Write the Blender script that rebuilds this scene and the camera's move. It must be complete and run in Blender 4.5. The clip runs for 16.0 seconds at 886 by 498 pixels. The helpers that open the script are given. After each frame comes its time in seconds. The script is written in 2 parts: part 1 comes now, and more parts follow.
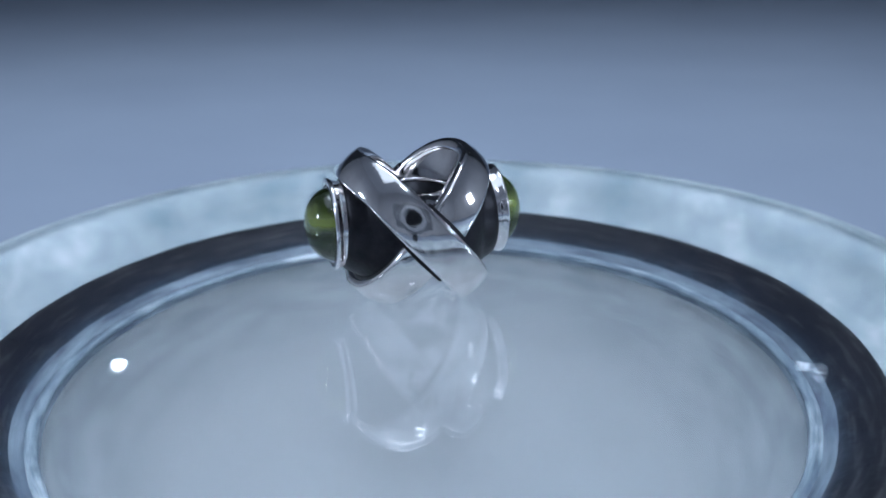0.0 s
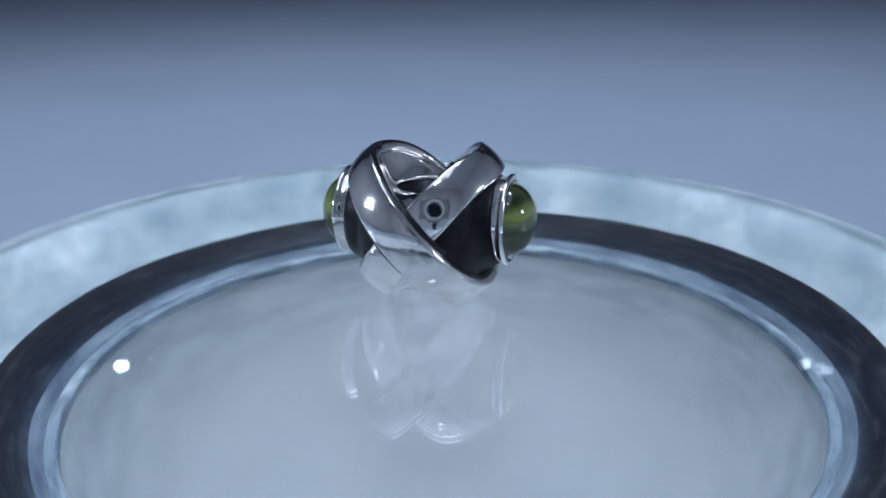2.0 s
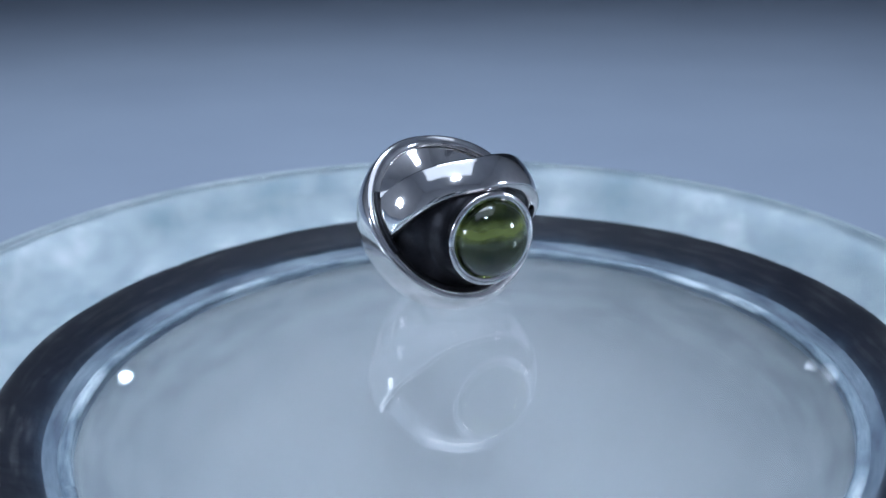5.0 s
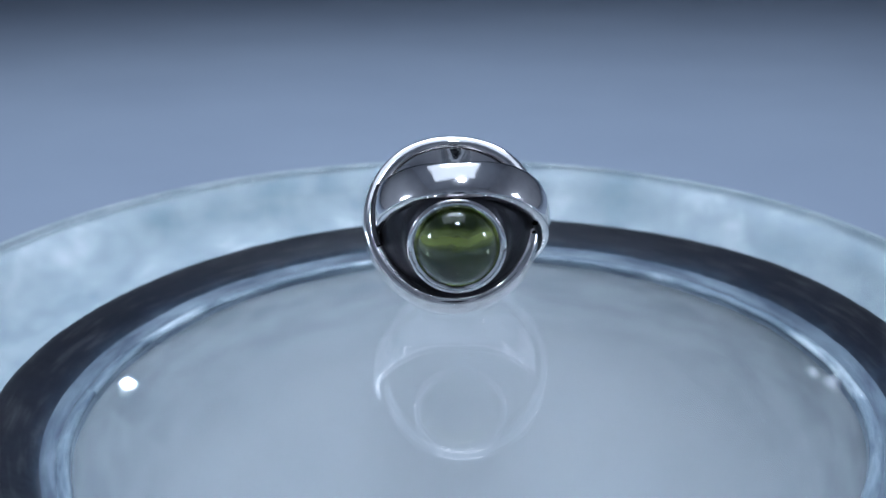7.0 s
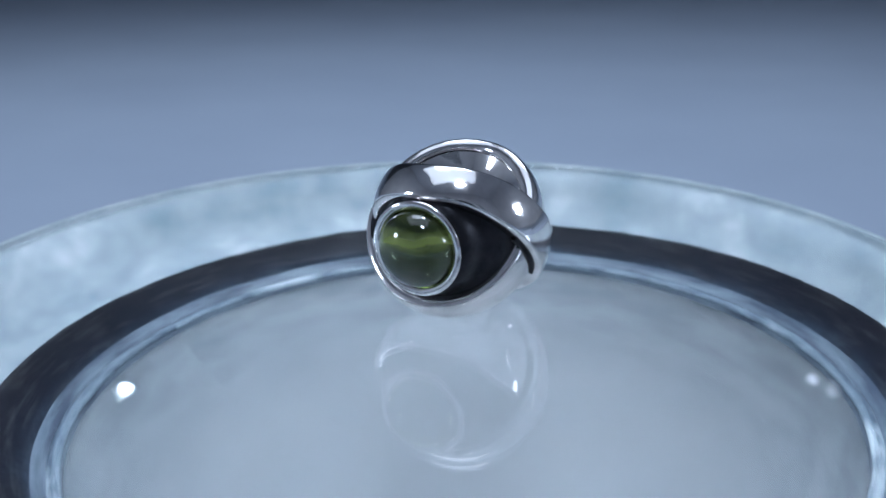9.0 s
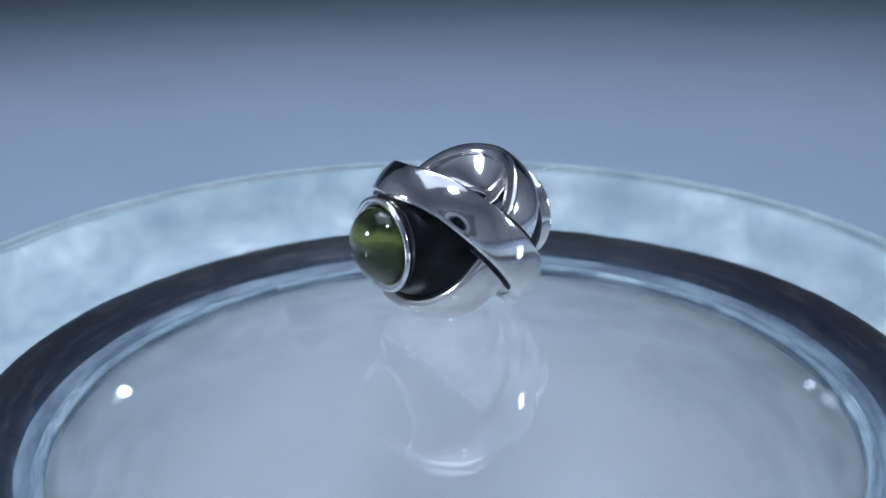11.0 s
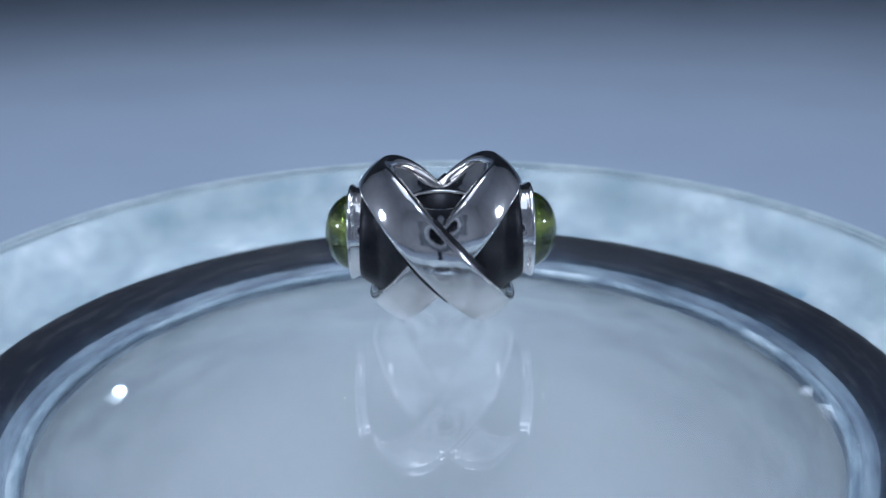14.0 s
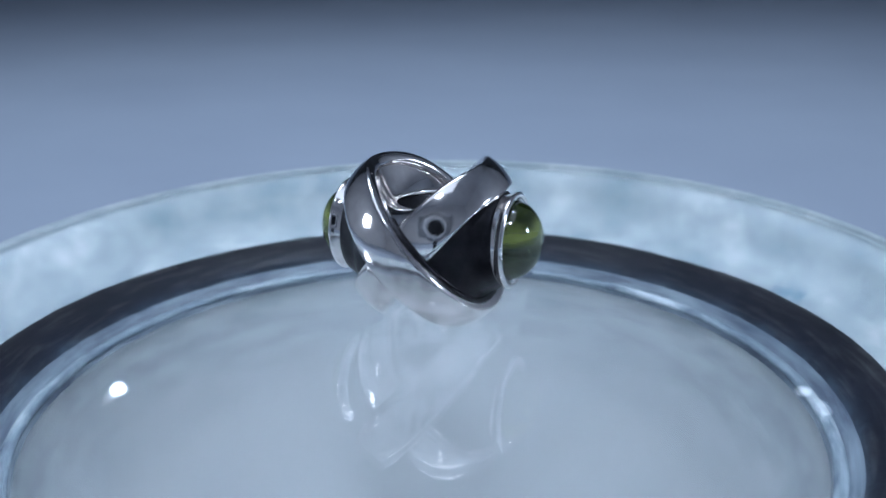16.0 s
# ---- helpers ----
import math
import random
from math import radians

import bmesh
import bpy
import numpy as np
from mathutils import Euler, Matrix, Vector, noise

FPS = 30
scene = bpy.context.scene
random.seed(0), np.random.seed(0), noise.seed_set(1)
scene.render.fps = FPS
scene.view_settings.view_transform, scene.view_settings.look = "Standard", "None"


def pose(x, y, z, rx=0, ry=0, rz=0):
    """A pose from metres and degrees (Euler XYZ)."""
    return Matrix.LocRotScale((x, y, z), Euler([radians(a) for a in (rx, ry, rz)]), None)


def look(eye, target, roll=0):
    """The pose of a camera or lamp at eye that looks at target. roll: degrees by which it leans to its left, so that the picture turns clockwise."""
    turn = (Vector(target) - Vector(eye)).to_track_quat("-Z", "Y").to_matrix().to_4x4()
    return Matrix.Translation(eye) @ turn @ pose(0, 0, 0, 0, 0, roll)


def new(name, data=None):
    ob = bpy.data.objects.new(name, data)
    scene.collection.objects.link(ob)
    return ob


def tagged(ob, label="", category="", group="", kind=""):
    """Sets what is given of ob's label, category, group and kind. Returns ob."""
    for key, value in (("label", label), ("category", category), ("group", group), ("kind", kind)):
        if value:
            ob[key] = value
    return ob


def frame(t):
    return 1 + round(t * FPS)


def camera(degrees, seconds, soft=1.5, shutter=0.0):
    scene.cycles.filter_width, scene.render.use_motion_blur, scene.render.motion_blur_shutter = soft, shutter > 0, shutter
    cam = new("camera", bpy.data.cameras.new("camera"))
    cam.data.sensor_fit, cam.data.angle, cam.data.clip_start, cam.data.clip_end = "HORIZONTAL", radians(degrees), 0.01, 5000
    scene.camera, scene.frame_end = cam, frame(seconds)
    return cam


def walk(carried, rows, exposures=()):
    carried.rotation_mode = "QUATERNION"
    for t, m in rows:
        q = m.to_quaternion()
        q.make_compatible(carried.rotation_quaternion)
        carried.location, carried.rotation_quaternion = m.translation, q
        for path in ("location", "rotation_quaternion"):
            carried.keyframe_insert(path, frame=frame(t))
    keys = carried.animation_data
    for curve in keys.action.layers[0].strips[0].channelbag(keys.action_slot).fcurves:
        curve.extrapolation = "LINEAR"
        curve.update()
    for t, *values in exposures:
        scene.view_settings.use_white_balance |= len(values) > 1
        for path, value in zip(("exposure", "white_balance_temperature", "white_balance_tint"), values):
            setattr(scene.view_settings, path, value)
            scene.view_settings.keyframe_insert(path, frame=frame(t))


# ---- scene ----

# ---------------------------------------------------------------- camera
EYE = Vector((0.0, -0.05685, 0.02383))
PITCH, YAW, ROLL = 0.34215, -0.0134, -0.985
WAY = Vector((-math.cos(PITCH) * math.sin(YAW), math.cos(PITCH) * math.cos(YAW), -math.sin(PITCH)))
cam = camera(50.61, 16.0, soft=1.5)
cam.data.dof.use_dof, cam.data.dof.focus_distance, cam.data.dof.aperture_fstop = True, 0.0585, 60
STAND = look(EYE, EYE + WAY, ROLL)
walk(cam, [(0.0, STAND), (16.0, STAND)], exposures=[(0.0, -0.06, 5180, 8), (16.0, -0.04, 5180, 8)])


# ---------------------------------------------------------------- light
def lamp(name, at, to, width, height, watts, spread=180):
    data = bpy.data.lights.new(name, "AREA")
    data.shape, data.size, data.size_y, data.energy, data.color = "ELLIPSE" if width < 0.02 else "RECTANGLE", width, height, watts, (1.0, 1.0, 1.0)
    data.spread = radians(spread)
    ob = new(name, data)
    ob.matrix_world = look(at, to)
    return ob


world = bpy.data.worlds.new("studio_air")
world.use_nodes = True
world.node_tree.nodes["Background"].inputs[0].default_value = (0.5, 0.6, 0.75, 1)
world.node_tree.nodes["Background"].inputs[1].default_value = 0.05
scene.world = world

lamp("softbox_top", (-0.05, 0.02, 0.42), (-0.05, 0.02, 0), 0.38, 0.34, 0.36)
# added lamp: its pool on the backdrop stands in for lens vignetting
lamp("backdrop_pool_lamp", (-0.03, 0.13, 0.36), (-0.03, 0.14, 0), 0.16, 0.14, 0.11, 95)
lamp("lamp_front", (0.01, -0.16, 0.36), (0, 0, 0), 0.045, 0.032, 0.34)
lamp("lamp_back", (0.07, 0.12, 0.40), (0, 0, 0), 0.045, 0.032, 0.25)
lamp("led_left", (-0.1242, 0.2774, 0.1466), (0, 0, 0), 0.0042, 0.0026, 0.0026)
lamp("led_right", (0.1455, 0.2668, 0.1486), (0, 0, 0), 0.004, 0.003, 0.0002)
lamp("lamp_left", (-0.24, -0.04, 0.08), (0, 0, 0.0), 0.036, 0.036, 0.11)
lamp("lamp_right", (0.24, -0.04, 0.08), (0, 0, 0.0), 0.036, 0.036, 0.11)


# ---------------------------------------------------------------- materials
class Nodes:
    """A short way to write node materials."""

    def __init__(self, name):
        self.mat = bpy.data.materials.new(name)
        self.mat.use_nodes = True
        self.tree = self.mat.node_tree
        self.shader = self.tree.nodes["Principled BSDF"]

    def add(self, kind, **settings):
        node = self.tree.nodes.new(kind)
        for key, value in settings.items():
            node.inputs[key.replace("_", " ")].default_value = value
        return node

    def link(self, a, b):
        self.tree.links.new(a, b)

    def set(self, **settings):
        for key, value in settings.items():
            self.shader.inputs[key.replace("_", " ")].default_value = value
        return self

    def noise(self, scale, detail=4.0, roughness=0.55, stretch=(1, 1, 1)):
        where = self.add("ShaderNodeTexCoord")
        shape = self.add("ShaderNodeMapping")
        shape.inputs["Scale"].default_value = stretch
        node = self.add("ShaderNodeTexNoise", Scale=scale, Detail=detail, Roughness=roughness)
        self.link(where.outputs["Object"], shape.inputs["Vector"])
        self.link(shape.outputs["Vector"], node.inputs["Vector"])
        return node.outputs["Fac"]

    def streaks(self, along, across, detail=4.0):
        """Noise drawn out round the upright axis, and the distance from that axis."""
        where, axes = self.add("ShaderNodeTexCoord"), self.add("ShaderNodeSeparateXYZ")
        self.link(where.outputs["Object"], axes.inputs[0])
        turn, reach, joined = self.add("ShaderNodeMath"), self.add("ShaderNodeVectorMath"), self.add("ShaderNodeCombineXYZ")
        turn.operation, reach.operation = "ARCTAN2", "LENGTH"
        flat = self.add("ShaderNodeMapping")
        flat.inputs["Scale"].default_value = (1, 1, 0)
        self.link(where.outputs["Object"], flat.inputs["Vector"])
        self.link(flat.outputs["Vector"], reach.inputs[0])
        self.link(axes.outputs["X"], turn.inputs[0])
        self.link(axes.outputs["Y"], turn.inputs[1])
        self.link(turn.outputs[0], joined.inputs[0])
        self.link(reach.outputs["Value"], joined.inputs[1])
        shape = self.add("ShaderNodeMapping")
        shape.inputs["Scale"].default_value = (along, across, 1)
        self.link(joined.outputs[0], shape.inputs["Vector"])
        node = self.add("ShaderNodeTexNoise", Scale=1.0, Detail=detail, Roughness=0.6)
        self.link(shape.outputs["Vector"], node.inputs["Vector"])
        return node.outputs["Fac"], reach.outputs["Value"]

    def blend(self, fac, a, b):
        node = self.add("ShaderNodeMix")
        node.data_type = "RGBA"
        self.link(fac, node.inputs["Factor"])
        for socket, value in ((node.inputs[6], a), (node.inputs[7], b)):
            if isinstance(value, tuple):
                socket.default_value = (*value, 1)
            else:
                self.link(value, socket)
        return node.outputs[2]

    def times(self, a, b):
        node = self.add("ShaderNodeMath")
        node.operation = "MULTIPLY"
        self.link(a, node.inputs[0])
        self.link(b, node.inputs[1])
        return node.outputs[0]

    def ramp(self, fac, *stops):
        node = self.add("ShaderNodeValToRGB")
        ramp = node.color_ramp
        while len(ramp.elements) < len(stops):
            ramp.elements.new(0.5)
        for element, (place, colour) in zip(ramp.elements, stops):
            element.position = place
            element.color = (*colour, 1) if len(colour) == 3 else colour
        self.link(fac, node.inputs["Fac"])
        return node.outputs["Color"]

    def colour(self, socket):
        self.link(socket, self.shader.inputs["Base Color"])
        return self

    def rough(self, fac, low, high):
        node = self.add("ShaderNodeMapRange", To_Min=low, To_Max=high)
        self.link(fac, node.inputs["Value"])
        self.link(node.outputs["Result"], self.shader.inputs["Roughness"])
        return self

    def bump(self, fac, strength, distance):
        node = self.add("ShaderNodeBump", Strength=strength, Distance=distance)
        self.link(fac, node.inputs["Height"])
        self.link(node.outputs["Normal"], self.shader.inputs["Normal"])
        return self


def paper():
    n = Nodes("blue_grey_paper").set(Roughness=0.85)
    n.colour(n.ramp(n.noise(14, 3), (0.3, (0.325, 0.372, 0.455)), (0.7, (0.358, 0.408, 0.492))))
    return n.bump(n.noise(900, 3), 0.15, 0.0004).mat


def wall_paint():
    n = Nodes("pale_tent_cloth").set(Roughness=0.8)
    n.colour(n.ramp(n.noise(6, 4), (0.3, (0.84, 0.83, 0.84)), (0.7, (0.90, 0.89, 0.90))))
    return n.bump(n.noise(300, 3), 0.1, 0.001).mat


def charcoal_cloth():
    n = Nodes("charcoal_cloth").set(Roughness=0.9)
    n.colour(n.ramp(n.noise(20, 4), (0.3, (0.06, 0.065, 0.075)), (0.7, (0.085, 0.09, 0.10))))
    return n.bump(n.noise(700, 3), 0.2, 0.0006).mat


def white_plastic():
    n = Nodes("white_satin_glaze").set(Roughness=0.45, Specular_IOR_Level=0.4)
    swirl, reach = n.streaks(6.0, 420, 5)
    base = n.ramp(swirl, (0.30, (0.30, 0.375, 0.41)), (0.46, (0.41, 0.475, 0.50)), (0.58, (0.50, 0.56, 0.575)), (0.70, (0.68, 0.72, 0.73)))
    # blue-grey glimmers refracted by the glass edge, painted into the glaze colour
    glimmer = n.ramp(n.noise(130, 5, 0.6, (0.5, 1, 1)), (0.30, (0.75, 0.75, 0.75)), (0.37, (0, 0, 0)))
    n.colour(n.blend(glimmer, base, (0.20, 0.32, 0.40)))
    n.rough(n.noise(160, 4), 0.35, 0.6)
    return n.bump(n.noise(600, 4), 0.08, 0.0003).mat


def pale_pad():
    n = Nodes("pale_opal_glass").set(Roughness=0.5, Subsurface_Weight=1.0, Subsurface_Radius=(1.0, 1.0, 1.0), Subsurface_Scale=0.018)
    base = n.ramp(n.noise(45, 4, 0.6), (0.3, (0.49, 0.55, 0.585)), (0.7, (0.56, 0.62, 0.655)))
    # drawn-out streaks; reflections of the curved glass painted darker and lighter towards the edge
    swirl, reach = n.streaks(3.0, 700, 3)
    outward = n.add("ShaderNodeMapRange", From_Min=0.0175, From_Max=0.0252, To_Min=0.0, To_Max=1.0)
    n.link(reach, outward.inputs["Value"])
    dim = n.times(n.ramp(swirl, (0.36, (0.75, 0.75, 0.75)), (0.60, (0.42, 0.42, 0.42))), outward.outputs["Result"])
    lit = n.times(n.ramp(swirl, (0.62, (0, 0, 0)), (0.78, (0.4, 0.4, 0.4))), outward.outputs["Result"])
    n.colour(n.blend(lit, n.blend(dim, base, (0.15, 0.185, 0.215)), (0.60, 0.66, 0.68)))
    return n.bump(n.noise(500, 3), 0.08, 0.0003).mat


def dark_rim():
    n = Nodes("painted_refraction_rim").set(Roughness=0.3, Specular_IOR_Level=0.10)
    # dark refraction of thick glass, painted in and deepest along the slope's middle
    where, reach = n.add("ShaderNodeTexCoord"), n.add("ShaderNodeVectorMath")
    flat = n.add("ShaderNodeMapping")
    flat.inputs["Scale"].default_value = (1, 1, 0)
    reach.operation = "LENGTH"
    n.link(where.outputs["Object"], flat.inputs["Vector"])
    n.link(flat.outputs["Vector"], reach.inputs[0])
    shift = n.add("ShaderNodeMath")
    shift.operation = "MULTIPLY_ADD"
    n.link(n.noise(320, 5, 0.65), shift.inputs[0])
    shift.inputs[1].default_value = 0.0018
    n.link(reach.outputs["Value"], shift.inputs[2])
    scaled = n.add("ShaderNodeMapRange", From_Min=0.0271, From_Max=0.0309)
    n.link(shift.outputs[0], scaled.inputs["Value"])
    tint = n.ramp(scaled.outputs["Result"], (0.0, (0.05, 0.068, 0.095)), (0.16, (0.018, 0.023, 0.035)), (0.32, (0.007, 0.008, 0.014)), (0.82, (0.009, 0.009, 0.012)), (1.0, (0.045, 0.045, 0.048)))
    swirl, around = n.streaks(7.0, 2200, 5)
    fleck = n.ramp(swirl, (0.50, (0, 0, 0)), (0.76, (0.3, 0.3, 0.3)))
    mix = n.add("ShaderNodeMix")
    mix.data_type = "RGBA"
    n.link(fleck, mix.inputs["Factor"])
    n.link(tint, mix.inputs[6])
    mix.inputs[7].default_value = (0.17, 0.165, 0.165, 1)
    n.colour(mix.outputs[2])
    n.rough(n.noise(320, 4), 0.2, 0.5)
    return n.bump(n.noise(420, 4), 0.25, 0.0004).mat


def clear_glass():
    n = Nodes("clear_glass").set(Roughness=0.0, Transmission_Weight=1.0, IOR=1.45, Specular_IOR_Level=0.10)
    n.set(Base_Color=(0.98, 0.99, 1.0, 1))
    return n.bump(n.noise(180, 3), 0.02, 0.0003).mat


def grey_glass():
    n = Nodes("blue_grey_glass_hollow").set(Roughness=0.45, Specular_IOR_Level=0.4)
    # dark hollow and paler streaks: glassy refraction and glints painted as colour
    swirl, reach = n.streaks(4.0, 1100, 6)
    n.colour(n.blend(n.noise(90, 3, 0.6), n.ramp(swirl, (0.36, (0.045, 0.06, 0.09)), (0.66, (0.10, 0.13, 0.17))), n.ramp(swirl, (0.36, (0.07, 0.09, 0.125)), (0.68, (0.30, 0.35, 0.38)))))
    return n.bump(n.noise(260, 3), 0.2, 0.0004).mat


def ridge_glass():
    n = Nodes("pale_glass_ridge").set(Roughness=0.25)
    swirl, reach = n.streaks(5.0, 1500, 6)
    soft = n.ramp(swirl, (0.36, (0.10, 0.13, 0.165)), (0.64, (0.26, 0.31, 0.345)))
    # glints along the ridge, painted as brighter colour on some stretches only
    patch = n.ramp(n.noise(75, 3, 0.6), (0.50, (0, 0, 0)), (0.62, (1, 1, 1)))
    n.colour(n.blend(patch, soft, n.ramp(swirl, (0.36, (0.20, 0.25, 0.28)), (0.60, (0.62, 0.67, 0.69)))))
    return n.bump(n.noise(700, 4), 0.3, 0.0003).mat


def silver():
    n = Nodes("polished_silver").set(Metallic=1.0)
    n.colour(n.ramp(n.noise(500, 4), (0.3, (0.72, 0.68, 0.67)), (0.5, (0.88, 0.85, 0.83)), (0.7, (0.96, 0.93, 0.91))))
    n.rough(n.noise(900, 5, 0.6), 0.05, 0.15)
    return n.bump(n.noise(300, 5), 0.16, 0.0003).mat


def oxidised():
    n = Nodes("blackened_silver").set(Metallic=0.7)
    n.colour(n.ramp(n.noise(900, 5, 0.6), (0.3, (0.012, 0.012, 0.016)), (0.8, (0.035, 0.034, 0.040))))
    n.rough(n.noise(1200, 4), 0.32, 0.5)
    return n.bump(n.noise(1800, 4), 0.15, 0.0002).mat


def peridot():
    n = Nodes("green_cabochon").set(Roughness=0.03, Transmission_Weight=0.9, IOR=1.6, Coat_Weight=0.4, Coat_Roughness=0.02)
    cloud = n.ramp(n.noise(420, 4, 0.6, (1, 1, 3)), (0.36, (0.055, 0.095, 0.010)), (0.52, (0.17, 0.25, 0.035)), (0.70, (0.38, 0.46, 0.10)))
    # a pale fibrous streak lies level through the stone's middle
    where, axes = n.add("ShaderNodeTexCoord"), n.add("ShaderNodeSeparateXYZ")
    n.link(where.outputs["Object"], axes.inputs[0])
    off = n.add("ShaderNodeMath")
    off.operation = "MULTIPLY_ADD"
    n.link(n.noise(700, 3, 0.6, (1, 1, 1)), off.inputs[0])
    off.inputs[1].default_value = 0.0012
    n.link(axes.outputs["Z"], off.inputs[2])
    level = n.add("ShaderNodeMapRange", From_Min=-0.0004, From_Max=0.0024)
    n.link(off.outputs[0], level.inputs["Value"])
    band = n.ramp(level.outputs["Result"], (0.12, (0, 0, 0)), (0.40, (0.15, 0.15, 0.15)), (0.60, (1, 1, 1)), (0.72, (0.9, 0.9, 0.9)), (0.95, (0, 0, 0)))
    mix = n.add("ShaderNodeMix")
    mix.data_type = "RGBA"
    n.link(band, mix.inputs["Factor"])
    n.link(cloud, mix.inputs[6])
    mix.inputs[7].default_value = (0.50, 0.60, 0.15, 1)
    n.colour(mix.outputs[2])
    milk = n.add("ShaderNodeMapRange", To_Min=0.9, To_Max=0.55)
    n.link(band, milk.inputs["Value"])
    n.link(milk.outputs["Result"], n.shader.inputs["Transmission Weight"])
    return n.mat


def camera_plastic():
    n = Nodes("grey_camera_plastic").set(Roughness=0.5)
    n.colour(n.ramp(n.noise(300, 4), (0.3, (0.28, 0.28, 0.29)), (0.7, (0.36, 0.36, 0.37))))
    return n.bump(n.noise(1500, 2), 0.1, 0.0002).mat


CHARCOAL, GREYBODY = charcoal_cloth(), camera_plastic()
PAPER, PAINT, WHITE, PAD, DARK = paper(), wall_paint(), white_plastic(), pale_pad(), dark_rim()
RIDGE = ridge_glass()
GLASS, GROOVE, SILVER, BLACK, GREEN = clear_glass(), grey_glass(), silver(), oxidised(), peridot()


# ---------------------------------------------------------------- mesh helpers
def mesh_object(name, bm, material, smooth=True):
    bmesh.ops.recalc_face_normals(bm, faces=bm.faces)
    data = bpy.data.meshes.new(name)
    bm.to_mesh(data)
    bm.free()
    data.materials.append(material)
    for face in data.polygons:
        face.use_smooth = smooth
    return new(name, data)


def part(name, bm, material, parent, label="", smooth=True):
    ob = mesh_object(name, bm, material, smooth)
    ob.parent = parent
    if label:
        ob["label"] = label
    return ob


def sheet(rows, closed_u=False, closed_v=False):
    """A bmesh of quads over a grid of points."""
    bm = bmesh.new()
    verts = [[bm.verts.new(p) for p in row] for row in rows]
    nu, nv = len(verts), len(verts[0])
    for i in range(nu if closed_u else nu - 1):
        for j in range(nv if closed_v else nv - 1):
            a, b = verts[i][j], verts[(i + 1) % nu][j]
            c, d = verts[(i + 1) % nu][(j + 1) % nv], verts[i][(j + 1) % nv]
            bm.faces.new((a, b, c, d))
    return bm


def lathe(profile, steps=128, axis="z", closed=False, ripple=0.0):
    """Turns (radius, height) pairs round the axis; a radius of zero closes the end. ripple: how unevenly it is moulded."""
    rows = []
    for i in range(steps):
        a = 2 * math.pi * i / steps
        row = []
        swell = 1 + ripple * (noise.noise((3 * math.cos(a), 3 * math.sin(a), 0.4)) + 0.5 * noise.noise((9 * math.cos(a), 9 * math.sin(a), 2.1)))
        for r, h in profile:
            r *= swell
            c, s = max(r, 1e-7) * math.cos(a), max(r, 1e-7) * math.sin(a)
            row.append((c, s, h) if axis == "z" else (h, c, s))
        rows.append(row)
    bm = sheet(rows, closed_u=True, closed_v=closed)
    bmesh.ops.remove_doubles(bm, verts=bm.verts, dist=2e-7)
    return bm


def box(x0, y0, z0, x1, y1, z1):
    bm = bmesh.new()
    bmesh.ops.create_cube(bm, size=1.0)
    for v in bm.verts:
        v.co = Vector((x0 + (v.co.x + 0.5) * (x1 - x0), y0 + (v.co.y + 0.5) * (y1 - y0), z0 + (v.co.z + 0.5) * (z1 - z0)))
    return bm


# ---------------------------------------------------------------- the studio corner
TABLE = -0.022


def studio():
    rows = []
    for x in np.linspace(-0.52, 0.52, 13):
        row = [(x, -0.46, TABLE), (x, 0.0, TABLE), (x, 0.555, TABLE)]
        for k in range(1, 9):
            a = k / 8 * radians(70)
            row.append((x, 0.555 + 0.14 * math.sin(a), TABLE + 0.14 - 0.14 * math.cos(a)))
        rows.append(row)
    tagged(mesh_object("backdrop", sheet(rows), PAPER), "blue-grey seamless paper sweeping up behind the saucer", "backdrop", kind="structure")
    # out of view; added so that the glass and silver mirror something dark
    tagged(mesh_object("wall_north", box(-0.525, 0.70, TABLE - 0.02, 0.525, 0.74, 0.56), CHARCOAL, False), "unseen dark charcoal cloth, added behind the paper", "wall", kind="structure")
    # unseen walls and roof, added to bounce light and brighten the silver's reflections
    for name, b, stuff in (("wall_west", (-0.55, -0.50, TABLE - 0.02, -0.525, 0.74, 0.56), PAINT), ("wall_east", (0.525, -0.50, TABLE - 0.02, 0.55, 0.74, 0.56), PAINT),
                           ("wall_south", (-0.525, -0.50, TABLE - 0.02, 0.525, -0.47, 0.56), PAINT)):
        tagged(mesh_object(name, box(*b), stuff, False), "unseen white cloth wall, added to bounce light", "wall", kind="structure")
    tagged(mesh_object("ceiling", box(-0.55, -0.50, 0.56, 0.55, 0.74, 0.58), PAINT, False), "unseen white cloth roof, added to bounce light", "ceiling", kind="structure")


# ---------------------------------------------------------------- turntable and glass plate
def arc(cx, cz, r, a0, a1, n):
    return [(cx + r * math.cos(radians(a0 + (a1 - a0) * k / n)), cz + r * math.sin(radians(a0 + (a1 - a0) * k / n))) for k in range(n + 1)]


def saucer():
    base = new("saucer")
    tagged(base, "white saucer with a flared rim round the glass dish", "saucer")
    top = [(0.0, -0.0202), (0.0215, -0.0202), (0.0250, -0.0170), (0.0280, -0.0105), (0.0292, -0.0082), (0.0302, -0.0074), (0.0330, -0.0052), (0.0343, -0.0030), (0.0350, -0.0013), (0.0356, -0.0010)]
    top += arc(0.0360, -0.0004, 0.0004, 150, -20, 10) + [(0.0345, -0.0085), (0.0312, -0.0125), (0.0262, -0.0185), (0.0225, -0.0212), (0.0, -0.0212)]
    part("bowl", lathe(top, 192), WHITE, base, "white glazed flared bowl")
    base.location = (-0.0002, 0.00142, 0)
    part("foot", lathe([(0.0185, -0.0213), (0.0205, -0.0213), (0.0208, TABLE), (0.0182, TABLE)], closed=True), WHITE, base)
    return base


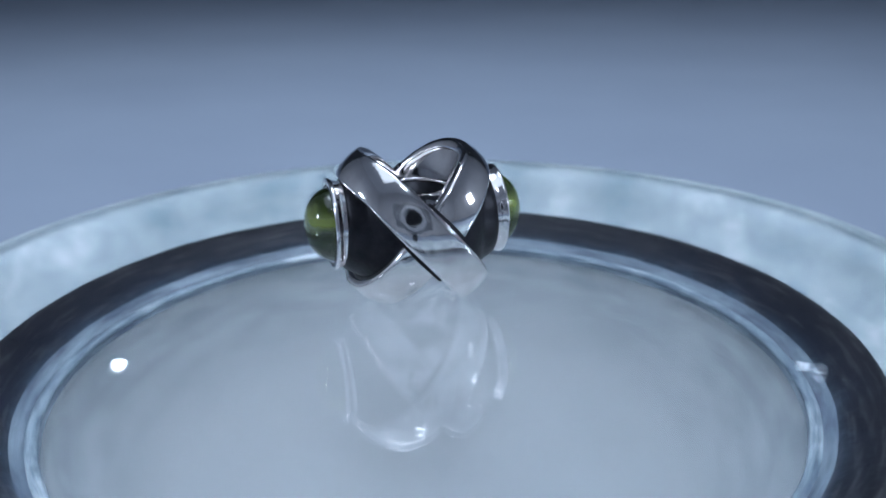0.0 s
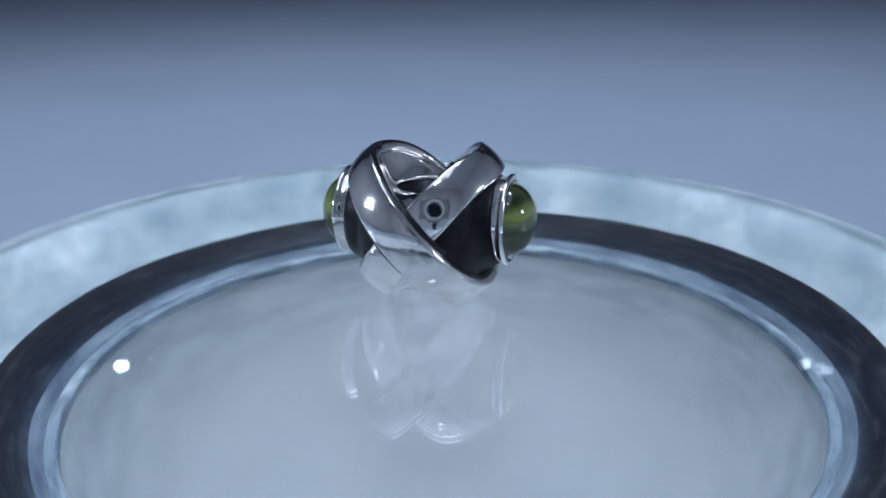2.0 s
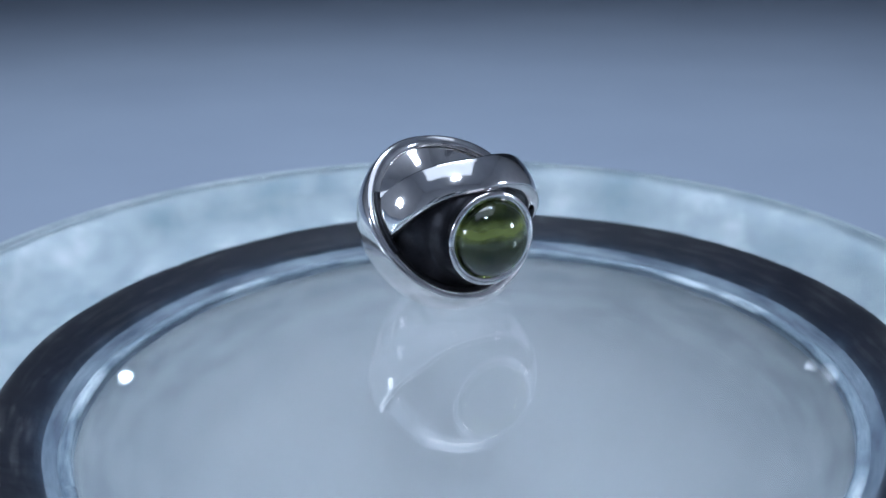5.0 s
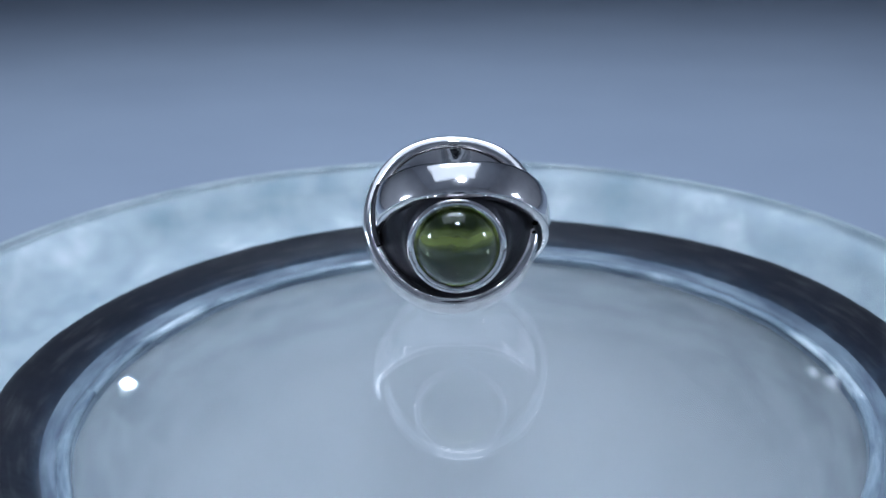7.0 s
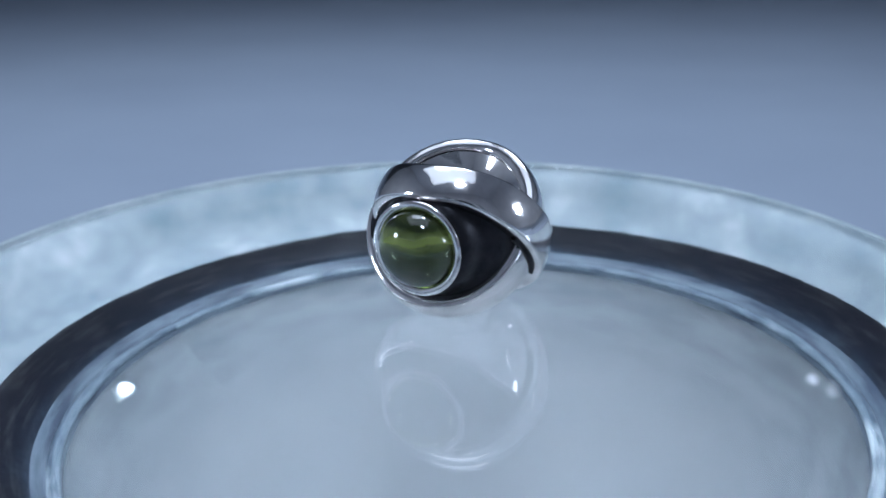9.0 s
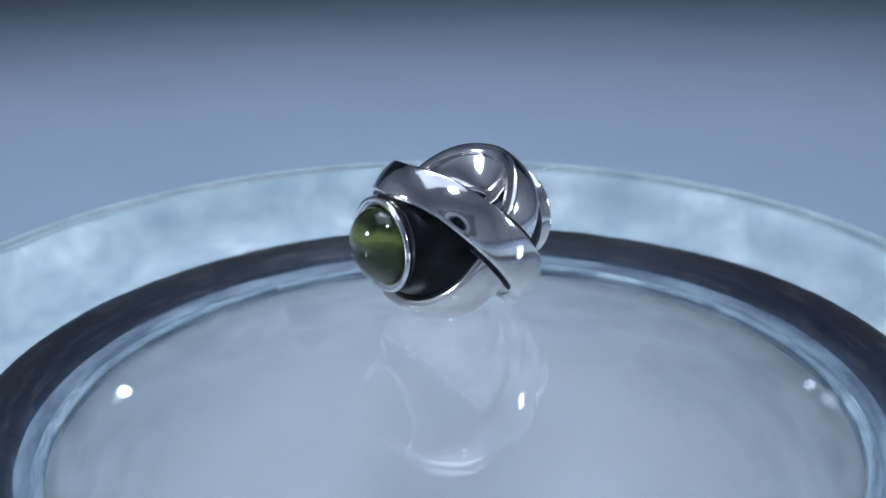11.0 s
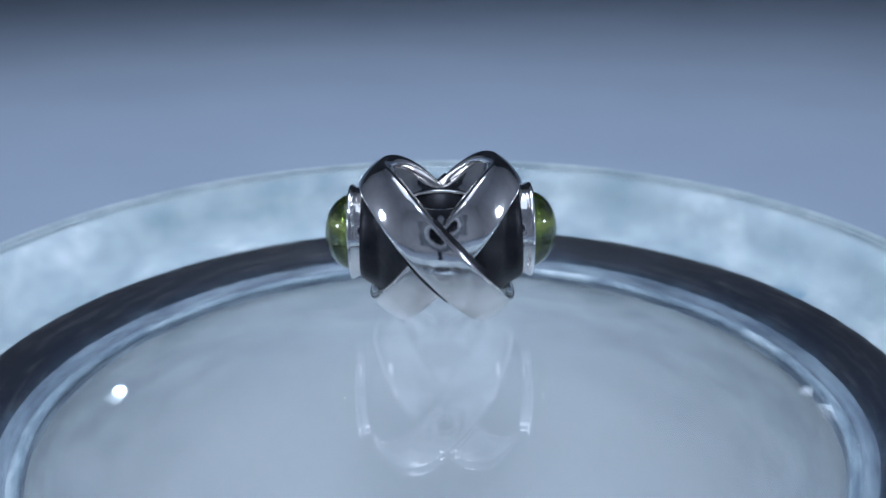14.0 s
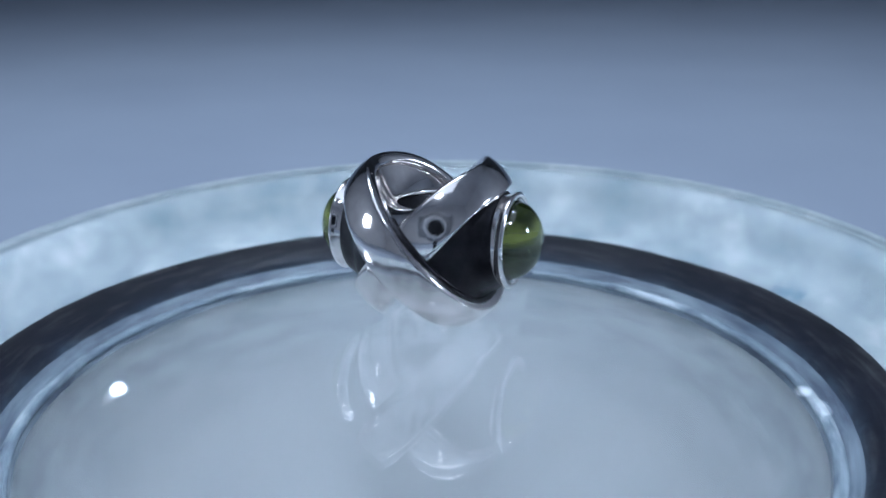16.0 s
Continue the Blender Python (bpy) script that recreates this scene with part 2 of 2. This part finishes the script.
def glass_disc():
    base = new("glass_disc")
    tagged(base, "clear polished glass disc lying in the saucer", "glass disc")
    edge = arc(0.0350, -0.00025, 0.00025, 80, -80, 6)
    pane = part("pane", lathe([(0.0, 0.0), (0.020, 0.0), (0.0349, 0.0)] + edge + [(0.0349, -0.0005), (0.020, -0.0005), (0.0, -0.0005)], 224), GLASS, base)
    pane.visible_shadow = False
    return base


def glass_dish():
    base = new("glass_dish")
    tagged(base, "shallow glass dish with a dark sloping rim", "glass dish")
    slope = [(0.0260, -0.0077), (0.0266, -0.0077), (0.0297, -0.0048)] + arc(0.0295, -0.0045, 0.0003, -20, 90, 5)
    slope += [(0.0295 - 0.0027 * k / 10, -0.0042 - 0.0013 * (k / 10) ** 1.3) for k in range(1, 11)] + [(0.0262, -0.0065)]
    part("rim", lathe(slope, 192, closed=True, ripple=0.0035), DARK, base, "glass rim with its dark refraction painted in")
    bend = [(0.02695 - 0.00165 * k / 8, -0.00545 - 0.00125 * (k / 8) ** 0.8) for k in range(9)]
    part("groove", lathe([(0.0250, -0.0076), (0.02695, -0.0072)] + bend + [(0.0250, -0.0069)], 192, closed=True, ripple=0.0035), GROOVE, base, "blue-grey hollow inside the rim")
    well = [(0.0255 * k / 32, -0.0065 - 0.0112 * (1 - (k / 32) ** 2.4)) for k in range(33)]
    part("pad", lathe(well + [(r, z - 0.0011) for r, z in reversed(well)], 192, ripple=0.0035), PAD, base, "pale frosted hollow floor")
    part("ridge", lathe([(r + 0.00012 * (r - 0.0255) / 0.00026, z) for r, z in arc(0.0255, -0.00652, 0.00030, 0, 330, 11)], 192, closed=True, ripple=0.0035), RIDGE, base, "glass ridge round the floor, glints painted on")
    return base


# ---------------------------------------------------------------- the film camera, seen only as a dark ring mirrored in the silver
def film_camera():
    base = new("film_camera")
    tagged(base, "grey compact camera with a pale ring round its dark lens", "camera")
    part("lens", lathe([(0.0, 0.0045), (0.006, 0.004), (0.0115, 0.003), (0.0115, 0.011), (0.0, 0.011)], 64), BLACK, base, "dark front lens")
    part("lens_ring", lathe([(0.0117, 0.0022), (0.0130, 0.0018), (0.0170, 0.0022), (0.0170, 0.0115), (0.0117, 0.0115)], 64, closed=True), PAINT, base, "pale ring round the lens")
    part("lens_barrel", lathe([(0.0172, 0.003), (0.0182, 0.0025), (0.0220, 0.003), (0.0220, 0.012), (0.0172, 0.012)], 64, closed=True), GREYBODY, base, "grey lens barrel")
    part("body", box(-0.030, -0.018, 0.012, 0.030, 0.020, 0.026), GREYBODY, base, "grey camera body", False)
    base.matrix_world = STAND
    part("stand", box(-0.004, -0.050, 0.016, 0.004, -0.0182, 0.022), BLACK, base, "", False)
    return base


# ---------------------------------------------------------------- the bead
MM = 0.001
BAND, OUTER, RISE = 2.54 * MM, 5.68 * MM, 5.20 * MM
CREST, SAG, BEND = radians(47), radians(3), 1.35


def latitude(angle, side=1):
    """How high a band runs at that angle round the bead: steep where the bands cross, level over and, a little lower, under the stones."""
    v = side * math.sin(BEND * math.cos(angle)) / math.sin(BEND)
    return CREST * v - SAG * v * v


def breadth(angle):
    return BAND * (1 + 0.06 * math.sin(angle) ** 2 - 0.10 * math.cos(angle) ** 2)


def half_width(angle, side=1):
    """Half the band's height at that angle, in radians on the bead's sphere."""
    slope = (latitude(angle + 0.001, side) - latitude(angle - 0.001, side)) / 0.002 / math.cos(latitude(angle, side))
    return breadth(angle) / 2 / OUTER * math.sqrt(1 + slope * slope)


def on_sphere(angle, lat, reach):
    return Vector((reach * math.cos(lat) * math.cos(angle), reach * math.cos(lat) * math.sin(angle), reach * math.sin(lat)))


def hoop(side, weave):
    """One band, leaning to one side, that passes over the other on one face of the bead and dives under it on the other."""
    steps, thick = 200, 0.85 * MM
    rows = []
    for i in range(steps):
        a = 2 * math.pi * i / steps
        w = breadth(a) / 2
        half = [(0.0, 0.14), (0.3, 0.127), (0.55, 0.09), (0.78, 0.03), (0.885, -0.01), (0.93, -0.05), (0.97, -0.14), (1.0, -0.32)]
        section = [(-w, -thick)] + [(-w * x, y * MM) for x, y in reversed(half)] + [(w * x, y * MM) for x, y in half[1:]]
        section += [(w, -thick), (w * 0.5, -thick * 1.05), (-w * 0.5, -thick * 1.05)]
        reach = OUTER - weave * math.sin(a) * 0.20 * MM + 0.22 * MM * math.cos(a) ** 2
        reach -= 0.30 * MM * math.exp(-((a - (math.pi / 2 if weave > 0 else 1.5 * math.pi)) / 0.30) ** 2)
        here = on_sphere(a, latitude(a, side), 1.0)
        along = (on_sphere(a + 0.002, latitude(a + 0.002, side), 1.0) - on_sphere(a - 0.002, latitude(a - 0.002, side), 1.0)).normalized()
        across = here.cross(along)
        rows.append([here * (reach + r) + across * h for h, r in section])
    return sheet(rows, closed_u=True, closed_v=True)


def crevice(side, weave):
    """The blackened seam under the edges of the upper band, where the other one dives beneath it."""
    rows, middle = [], (1.5 * math.pi if weave > 0 else math.pi / 2)
    for i in range(15):
        a = middle + 0.27 * (i - 7) / 7
        w = breadth(a) / 2 + (0.20 - 0.05 * abs(i - 7) / 7) * MM
        here = on_sphere(a, latitude(a, side), 1.0)
        along = (on_sphere(a + 0.002, latitude(a + 0.002, side), 1.0) - on_sphere(a - 0.002, latitude(a - 0.002, side), 1.0)).normalized()
        across = here.cross(along)
        rows.append([here * (OUTER + r) + across * h for h, r in ((-w, -0.6 * MM), (-w, -0.24 * MM), (0, -0.2 * MM), (w, -0.24 * MM), (w, -0.6 * MM))])
    return sheet(rows, closed_v=True)


HOLE = 2.0 * MM


def funnel(way):
    """The hollow inside the bands, falling from their edge to the thread hole."""
    rows = []
    for i in range(112):
        t = 2 * math.pi * i / 112
        lean = way if math.cos(t) > 0 else -way
        p = on_sphere(t, abs(latitude(t, lean)) + half_width(t, lean) * (0.72 + 0.29 * math.cos(t) ** 2), (5.12 + 0.60 * math.cos(t) ** 2) * MM)
        r1, z1 = math.hypot(p.x, p.y), p.z
        row = []
        for k in range(17):
            s = k / 16
            r = HOLE + (r1 - HOLE) * s
            z = 2.2 * MM + (z1 - 2.2 * MM) * s ** 1.9
            row.append((r * math.cos(t), r * math.sin(t), way * z))
        row.insert(0, ((HOLE + 0.12 * MM) * math.cos(t), (HOLE + 0.12 * MM) * math.sin(t), way * 1.9 * MM))
        rows.append(row)
    return sheet(rows, closed_u=True)


def flank(way):
    """The dark wall between the bands, on the side of one stone."""
    rows, reach = [], 5.15 * MM
    for i in range(73):
        a = radians(-80 + 160 * i / 72)
        top = max(0.01, latitude(a, 1) - half_width(a, 1) * 0.75)
        low = max(0.01, -latitude(a, -1) - half_width(a, -1) * 0.75)
        row = []
        for v in range(33):
            p = on_sphere(a, -low + (top + low) * v / 32, reach)
            # the wall swells into a collar that carries the stone's cup
            near = min(1.0, max(0.0, (3.55 * MM - math.hypot(p.y, p.z - 0.22 * MM)) / (0.95 * MM)))
            p *= 1 + (0.085 * near * near * (3 - 2 * near)) - 0.03 * (1 - near) * math.sin(math.pi * v / 32)
            row.append((way * p.x, p.y, p.z))
        rows.append(row)
    return sheet(rows)


def bead():
    base = new("charm_bead")
    tagged(base, "silver charm bead of two crossed hoops with green stones", "bead")
    part("hoop", hoop(1, -1), SILVER, base, "polished silver hoop")
    part("hoop", hoop(-1, 1), SILVER, base, "polished silver hoop")
    part("crevice", crevice(1, -1), BLACK, base, "blackened seam")
    part("crevice", crevice(-1, 1), BLACK, base, "blackened seam")
    part("hollow", funnel(1), SILVER, base, "polished silver hollow round the thread hole")
    part("hollow", funnel(-1), SILVER, base, "polished silver hollow round the thread hole")
    for way in (1, -1):
        part("flank", flank(way), BLACK, base, "blackened silver side wall")
        cup = [(2.70, 4.0), (2.70, 4.6), (2.73, 5.0), (2.80, 5.22), (2.90, 5.36), (2.94, 5.47), (2.88, 5.57), (2.74, 5.61), (2.56, 5.58), (2.40, 5.50), (2.36, 5.42), (2.36, 4.95), (0.0, 4.95)]
        bezel = part("bezel", lathe([(r * MM, way * h * MM) for r, h in cup], 96, "x", ripple=0.006), SILVER, base, "polished silver bezel cup")
        bezel.location.z = 0.22 * MM
        dome = [(0.0, 4.98), (2.32, 4.98), (2.35, 5.42)] + [(2.35 * math.cos(radians(a)), 5.42 + 1.75 * math.sin(radians(a))) for a in range(6, 91, 6)]
        part("cabochon", lathe([(r * MM, way * h * MM) for r, h in dome], 96, "x"), GREEN, bezel, "domed translucent green stone")
    tube = [(HOLE + 0.1 * MM, -2.1 * MM), (HOLE + 0.1 * MM, 2.1 * MM), (HOLE + 0.4 * MM, 2.1 * MM), (HOLE + 0.4 * MM, -2.1 * MM)]
    part("thread_hole", lathe(tube, 64, closed=True), BLACK, base, "blackened thread hole")
    return base


# ---------------------------------------------------------------- build
studio()
saucer()
PLATE = glass_dish()
DISC = glass_disc()
BEAD = bead()
film_camera()


def turned(t):
    """Degrees by which the turntable has turned."""
    return -0.5 + 16.18 * (t - 0.9) - 0.18 * (t - 0.9) ** 2


def carried_round(x, y, z, t, tilt=0.0):
    a = -radians(turned(t))
    return pose(x * math.cos(a) - y * math.sin(a), x * math.sin(a) + y * math.cos(a), z, tilt, 0, -turned(t))


def motions():
    times = [k * 0.5 for k in range(33)]
    walk(PLATE, [(t, carried_round(-0.00004, 0.00193, 0, t, 0.8)) for t in times])
    walk(DISC, [(t, pose(-0.0002, 0.00142, 0, 0.5, 0, -turned(t))) for t in times])
    walk(BEAD, [(t, carried_round(-0.00065, 0.00165, RISE, t)) for t in times])


motions()
